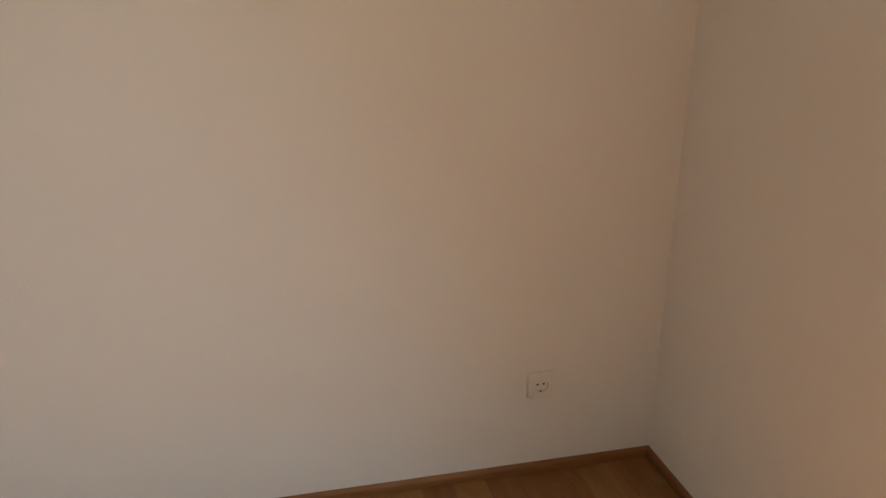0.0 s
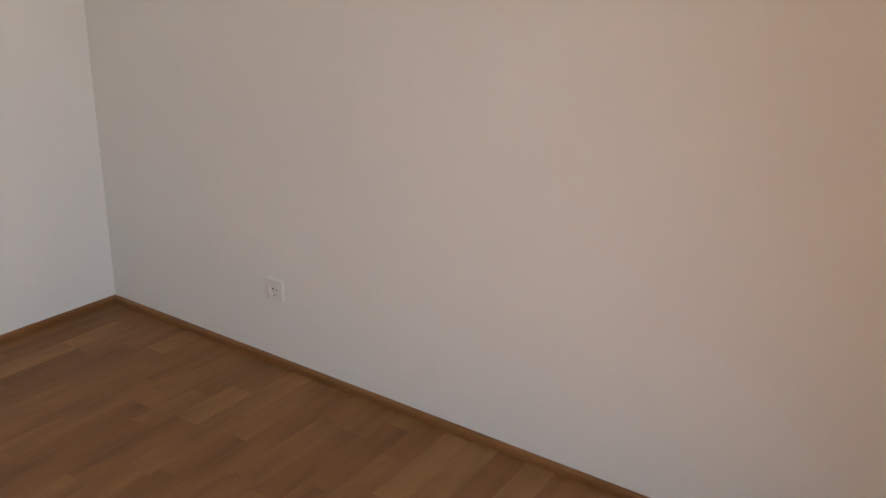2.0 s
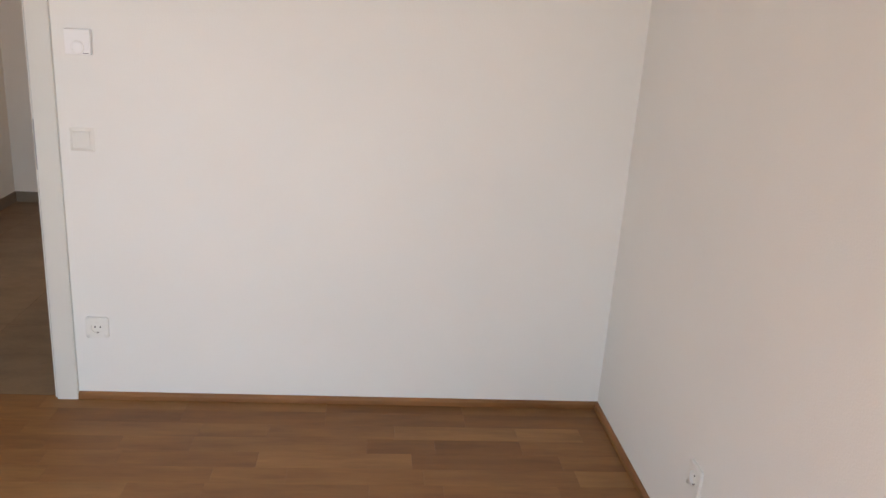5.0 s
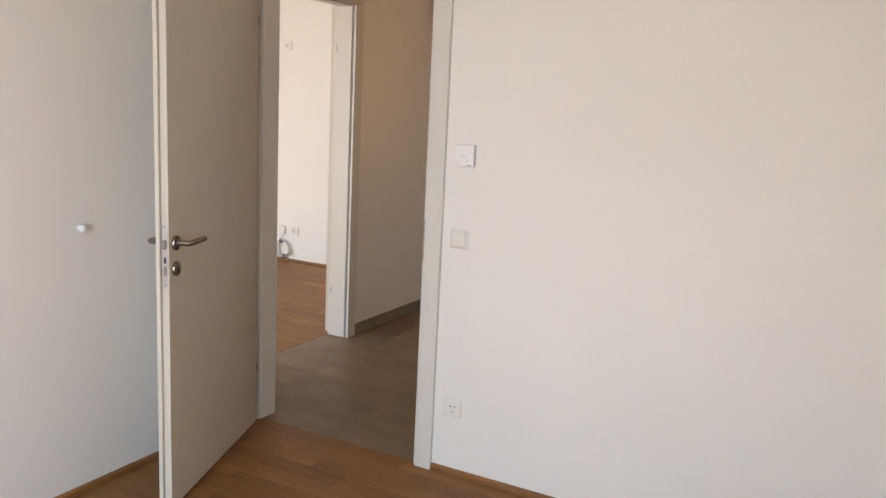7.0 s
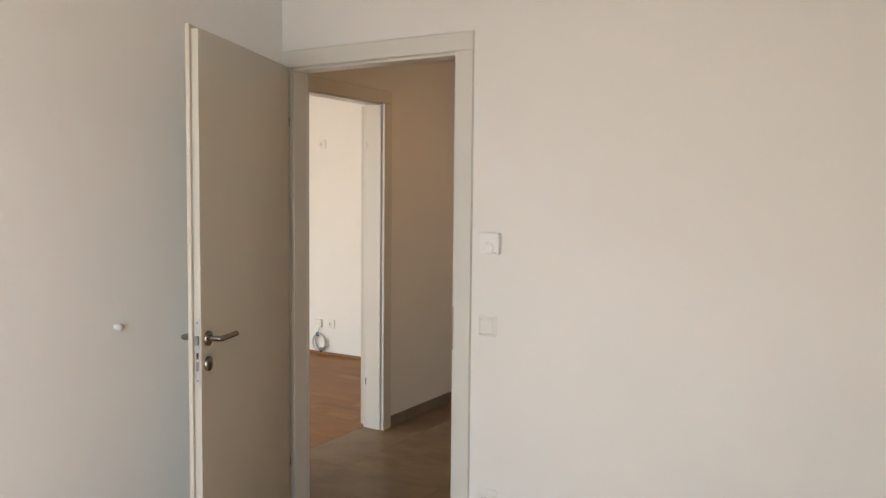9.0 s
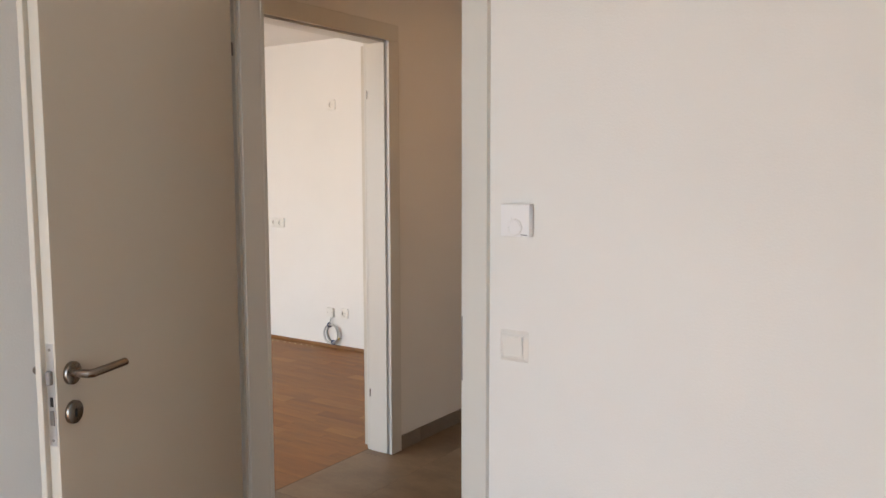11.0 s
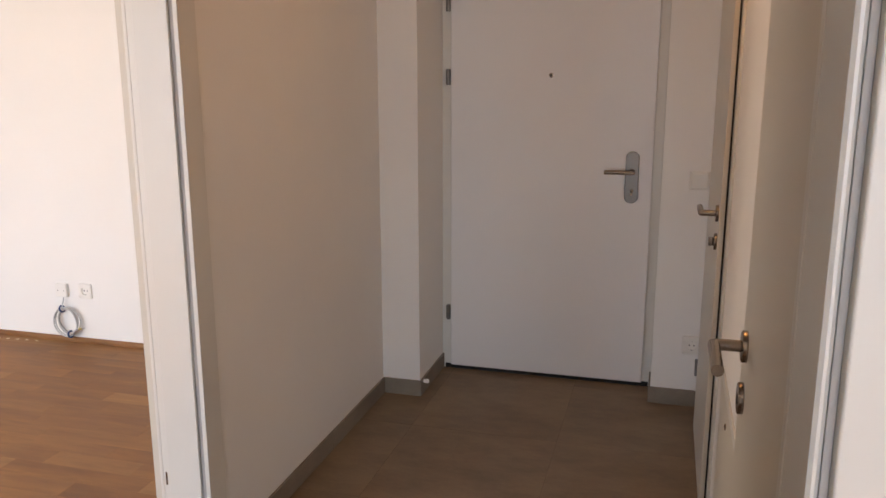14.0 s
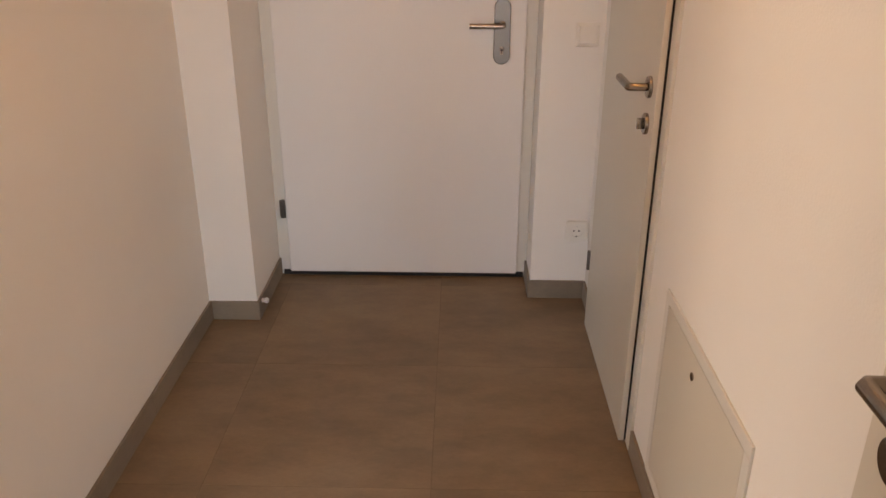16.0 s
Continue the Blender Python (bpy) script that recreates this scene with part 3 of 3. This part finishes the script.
# door buffers
def door_stop(m, r, label):
    s = thing("door_stop", m, label, "door stop")
    bm = bmesh.new()
    disc(bm, (0, 0, 0), (0, -1, 0), r * 0.75, 0.012, 20, 0.002)
    part("stem", bm, BRIGHT, s, "", True)
    bm = bmesh.new()
    bmesh.ops.create_uvsphere(bm, u_segments=20, v_segments=12, radius=r)
    bmesh.ops.scale(bm, verts=bm.verts, vec=(1, 0.8, 1))
    bmesh.ops.translate(bm, verts=bm.verts, vec=(0, -0.012 - r * 0.5, 0))
    part("buffer", bm, BRIGHT, s, "", True)


door_stop(pose(XW, 2.000, 0.998, 0, 0, 90), 0.014, "small white round door buffer on the bedroom wall")
door_stop(pose(PL + 0.009, 5.688, 0.060, 0, 0, 90), 0.011, "small white door buffer on the skirting of the pier")


# service panel in the hall
def service_panel():
    y0, y1, z0, z1 = 4.166, 4.750, 0.082, 0.590
    s = thing("service_panel", pose(XH1, y1, 0, 0, 0, -90), "white painted metal service panel low on the hall wall", "panel")
    w = y1 - y0
    b = 0.028
    boxes("frame", LACQUER, [(0, w, -0.006, 0, z0, z0 + b), (0, w, -0.006, 0, z1 - b, z1), (0, b, -0.006, 0, z0 + b, z1 - b), (w - b, w, -0.006, 0, z0 + b, z1 - b)], s, 0.001)
    # grey sheet behind the panel door puts the gap's shade into colour
    boxes("panel_gap_shade", SEAL, [(b, w - b, -0.0012, 0, z0 + b, z1 - b)], s)
    boxes("panel_door", LEAFPAINT, [(b + 0.003, w - b - 0.003, -0.0055, -0.0012, z0 + b + 0.003, z1 - b - 0.003)], s, 0.001)
    bm = bmesh.new()
    disc(bm, (w * 0.43, -0.0055, 0.512), (0, -1, 0), 0.009, 0.003, 20, 0.001)
    k = part("lock", bm, STEEL, s, "small round lock", True)
    boxes("slot", DARK, [(w * 0.43 - 0.0055, w * 0.43 + 0.0055, -0.0092, -0.0084, 0.5095, 0.5145)], k)


service_panel()


# cable outlet with a coiled cable in the living room
def cable_outlet():
    s = thing("cable_outlet", pose(-4.291, YL, 0.290), "small white cable outlet box on the living-room wall", "cable outlet")
    boxes("cover", PLASTIC, [(-0.037, 0.037, -0.022, 0, -0.037, 0.037)], s, 0.003)
    for dx in (-0.02, 0.02):
        bm = bmesh.new()
        disc(bm, (dx, -0.022, 0), (0, -1, 0), 0.003, 0.0008, 10)
        part("screw", bm, SEAL, s)
    c = thing("cable_coil", pose(-4.259, YL - 0.028, 0.122), "coiled grey cable tied with dark ties hanging from the outlet", "cable")
    rng = random.Random(4)
    for k in range(5):
        r = 0.064 + 0.0042 * k
        ox, oz = rng.uniform(-0.009, 0.009), rng.uniform(-0.004, 0.004)
        sq = rng.uniform(0.88, 1.0)
        yo = 0.012 - 0.006 * k
        bm = bmesh.new()
        tube(bm, [(ox + r * sq * math.cos(6.283185 * i / 36), yo + 0.003 * math.sin(12.56637 * i / 36 + k), oz + r * math.sin(6.283185 * i / 36)) for i in range(36)], 0.0036, 8, True)
        part("turn", bm, CABLE, c, "", True)
    bm = bmesh.new()
    tube(bm, [(-0.022, 0.012, 0.130), (-0.021, 0.006, 0.112), (-0.024, 0.0, 0.092), (-0.034, 0.002, 0.066)], 0.0036, 8)
    part("lead", bm, CABLE, c, "", True)
    bm = bmesh.new()
    tube(bm, [(0.010, -0.010, -0.078), (0.040, -0.016, -0.064), (0.070, -0.022, -0.038), (0.088, -0.026, -0.030)], 0.0036, 8)
    tail = part("tail", bm, SEAL, c, "dark cable end", True)
    bm = bmesh.new()
    tube(bm, [(0.088, -0.026, -0.030), (0.110, -0.030, -0.024)], 0.0050, 8)
    part("sleeve", bm, YELLOW, tail, "yellow cable end sleeve", True)
    bm = bmesh.new()
    tube(bm, [(0.110, -0.030, -0.024), (0.130, -0.033, -0.019)], 0.0034, 8)
    part("tip", bm, CABLE, tail, "", True)
    for a in (112, 279):
        bm = bmesh.new()
        ca, sa = math.cos(radians(a)), math.sin(radians(a))
        tube(bm, [(0.073 * ca + q[0] * ca, q[1] - 0.002, 0.073 * sa + q[0] * sa) for q in ((0.017 * math.cos(6.283185 * i / 12), 0.019 * math.sin(6.283185 * i / 12)) for i in range(12))], 0.0048, 8, True)
        part("tie", bm, TIE, c, "dark blue cable tie", True)


cable_outlet()


# row of short pale strips on the living-room floor: dashes of sunlight as colour
def painted_sun_dashes():
    s = thing("sun_dash_row", pose(-4.96, YL - 0.085, 0), "row of short pale strips painting dashes of sunlight on the parquet by the skirting", "tape")
    rng = random.Random(8)
    for k in range(9):
        bm = bmesh.new()
        x = 0.062 * k + rng.uniform(-0.006, 0.006)
        box(bm, x, x + rng.uniform(0.016, 0.024), 0.004 * k, 0.004 * k + 0.009, 0.0002, 0.0012, 0.0003)
        part("strip", bm, SUNDASH, s)


painted_sun_dashes()


# ---- skirting ----
def oak_skirting(p0, p1, inward):
    """A small oak moulding along a wall, with a rounded top."""
    p0, p1, q = Vector((*p0, 0)), Vector((*p1, 0)), Vector((*inward, 0))
    prof = [(0.0, 0.0), (0.015, 0.0), (0.015, 0.015), (0.0138, 0.0205), (0.0095, 0.025), (0.004, 0.027), (0.0, 0.027)]
    length = (p1 - p0).length
    bm = bmesh.new()
    rings = []
    for t in (0, length):
        rings.append([bm.verts.new((t, -a, b)) for a, b in prof])
    n = len(prof)
    for i in range(n):
        bm.faces.new((rings[0][i], rings[0][(i + 1) % n], rings[1][(i + 1) % n], rings[1][i]))
    bm.faces.new(rings[0])
    bm.faces.new(list(reversed(rings[1])))
    ob = part("baseboard", bm, OAK_TRIM)
    d = (p1 - p0).normalized()
    m = Matrix.Identity(4)
    m.col[0][:3], m.col[1][:3], m.col[3][:3] = d, -q, p0
    ob.matrix_world = m
    return tagged(ob, "low narrow oak skirting strip with a rounded top", "baseboard", kind="structure")


oak_skirting((DX1 + 0.075, YN), (XE, YN), (0, -1))
oak_skirting((XE, YS), (XE, YN - 0.016), (-1, 0))
oak_skirting((XW, YS), (XW, YN - 0.016), (1, 0))
oak_skirting((0.05, YS), (XE - 0.016, YS), (0, 1))
oak_skirting((-6.6, YL), (XL, YL), (0, -1))


def tile_skirting(p0, p1, inward, height=0.073):
    """Stoneware skirting pieces, 60 cm long, with thin joints."""
    p0, p1, q = Vector((*p0, 0)), Vector((*p1, 0)), Vector((*inward, 0))
    d = (p1 - p0).normalized()
    length = (p1 - p0).length
    m = Matrix.Identity(4)
    m.col[0][:3], m.col[1][:3], m.col[3][:3] = d, -q, p0
    run = thing("baseboard", m, "grey-brown stoneware skirting along the hall wall", "baseboard", kind="structure")
    x = 0.0
    while x < length - 0.01:
        e = min(x + 0.6, length)
        boxes("skirting_tile", TILE_TRIM, [(x + 0.001, e - 0.001, -0.009, 0.0, 0.0, height)], run, 0.0012)
        x = e


tile_skirting((XH0, YP), (XH0, LY1 + 0.080), (1, 0))
tile_skirting((PL + 0.009, YP), (XH0 + 0.009, YP), (0, -1))
tile_skirting((PL, YE + 0.015), (PL, YP), (1, 0))
tile_skirting((XH0, LY0 - 0.080), (XH0, YN + WT), (1, 0))
tile_skirting((XH1, YQ), (PR - 0.009, YQ), (0, -1))
tile_skirting((PR, YQ), (PR, YE + 0.015), (-1, 0))
tile_skirting((XH1, NY1 + 0.056), (XH1, FY0 - 0.056), (-1, 0))
tile_skirting((XH1, FY1 + 0.056), (XH1, YQ - 0.009), (-1, 0))

# ---- floors ----
# unseen ground, added so that sunlight bounces up through the windows
tagged(boxes("ground", GROUND, [(-150, 150, -150, 150, -0.6, -0.21)]), "unseen pale paving added outside the windows to bounce sunlight in", "ground", kind="structure")
slab = boxes("floor", SCREED, [(-6.9, XL, YV - 0.3, 6.27, -0.2, -0.012), (XL, XE + 0.3, YS - 0.3, 6.27, -0.2, -0.012)])
tagged(slab, "concrete screed under the floor coverings", "floor", kind="structure")


def chamfer_box(lx, ly, depth, c):
    """A piece with its top edges eased; top at z = 0, centred on x and y."""
    bm = bmesh.new()
    a, b = lx / 2, ly / 2
    r0 = [bm.verts.new((x, y, -depth)) for x, y in ((-a, -b), (a, -b), (a, b), (-a, b))]
    r1 = [bm.verts.new((x, y, -c)) for x, y in ((-a, -b), (a, -b), (a, b), (-a, b))]
    r2 = [bm.verts.new((x, y, 0)) for x, y in ((c - a, c - b), (a - c, c - b), (a - c, b - c), (c - a, b - c))]
    for lo, hi in ((r0, r1), (r1, r2)):
        for i in range(4):
            bm.faces.new((lo[i], lo[(i + 1) % 4], hi[(i + 1) % 4], hi[i]))
    bm.faces.new(r2)
    return bm


def mesh_of(name, bm, material):
    me = bpy.data.meshes.new(name)
    bm.to_mesh(me)
    bm.free()
    me.materials.append(material)
    return me


STRIP = 0.0935
LENGTHS = (0.24, 0.31, 0.38, 0.45, 0.52, 0.60)


def strip_rows(x0, x1, y0, y1, rng):
    """Rows of oak strips along x: centre x, centre y, length."""
    y = y1
    while y > y0:
        x = x0 - rng.uniform(0.0, 0.22)
        while x < x1:
            ln = rng.choice(LENGTHS)
            if x + ln > x1 + 0.24:
                ln = min((q for q in LENGTHS if x + q >= x1), default=0.60)
            yield x + ln / 2, y - STRIP / 2, ln
            x += ln
        y -= STRIP


parquet = tagged(new("floor_bedroom"), "oiled oak strip parquet in mixed brown tones", "floor", kind="structure")
strips = {ln: mesh_of("plank", chamfer_box(ln - 0.0003, STRIP - 0.0003, 0.0115, 0.0003), OAK) for ln in LENGTHS}
rng = random.Random(11)
spare = bmesh.new()
count = 0
for cx, cy, ln in strip_rows(XW, XE, YS, 2.902, rng):
    if cy > -0.15 and count < 300:
        count += 1
        ob = new("plank", strips[ln])
        ob.parent = parquet
        ob.location = (cx, cy, rng.uniform(-0.0002, 0.0))
    else:
        box(spare, cx - ln / 2 + 0.0003, cx + ln / 2 - 0.0003, cy - STRIP / 2 + 0.0003, cy + STRIP / 2 - 0.0003, -0.0115, 0.0)
ob = part("far_planks", spare, OAK_FAR, parquet)
tagged(ob, kind="stuff")

living = tagged(new("floor_living"), "oak strip parquet running towards the living-room wall", "floor", kind="structure")
rng = random.Random(23)
verts, faces = [], []
count = 0
for cx, cy, ln in strip_rows(-6.6, XL - 0.01, YV, YL, rng):
    if cx + ln / 2 > XL - 0.02:
        ln2 = XL - 0.01 - (cx - ln / 2)
        cx, ln = cx - ln / 2 + ln2 / 2, ln2
    elif cx > -5.6 and cy > 2.7 and count < 300:
        count += 1
        ob = new("plank", strips[ln])
        ob.parent = living
        ob.location = (cx, cy, rng.uniform(-0.0002, 0.0))
        continue
    a, b = ln / 2 - 0.0004, STRIP / 2 - 0.0004
    base = len(verts)
    for zz in (-0.0115, rng.uniform(-0.0002, 0.0)):
        verts += [(cx - a, cy - b, zz), (cx + a, cy - b, zz), (cx + a, cy + b, zz), (cx - a, cy + b, zz)]
    faces += [tuple(base + i for i in f) for f in ((4, 5, 6, 7), (0, 1, 5, 4), (1, 2, 6, 5), (2, 3, 7, 6), (3, 0, 4, 7))]
me = bpy.data.meshes.new("far_planks")
me.from_pydata(verts, [], faces)
me.materials.append(OAK_FAR)
ob = new("far_planks", me)
ob.parent = living
tagged(ob, kind="stuff")

hall = tagged(new("floor_hall"), "large matt brown-grey stoneware tiles with thin joints", "floor", kind="structure")
grout = boxes("grout", GROUT, [(XL - 0.0098, XH1 + 0.05, 2.903, 6.18, -0.0115, -0.0005)], hall)
XJ = (XL - 0.004, -2.145, -1.545, -0.945)
YJ = (2.904, 3.55, 4.15, 4.75, 5.35, 5.95, 6.18)
for x0, x1 in zip(XJ, XJ[1:]):
    for y0, y1 in zip(YJ, YJ[1:]):
        bm = chamfer_box(x1 - x0 - 0.0013, y1 - y0 - 0.0013, 0.011, 0.0004)
        ob = part("tile", bm, TILE, hall)
        ob.location = ((x0 + x1) / 2, (y0 + y1) / 2, 0.0)
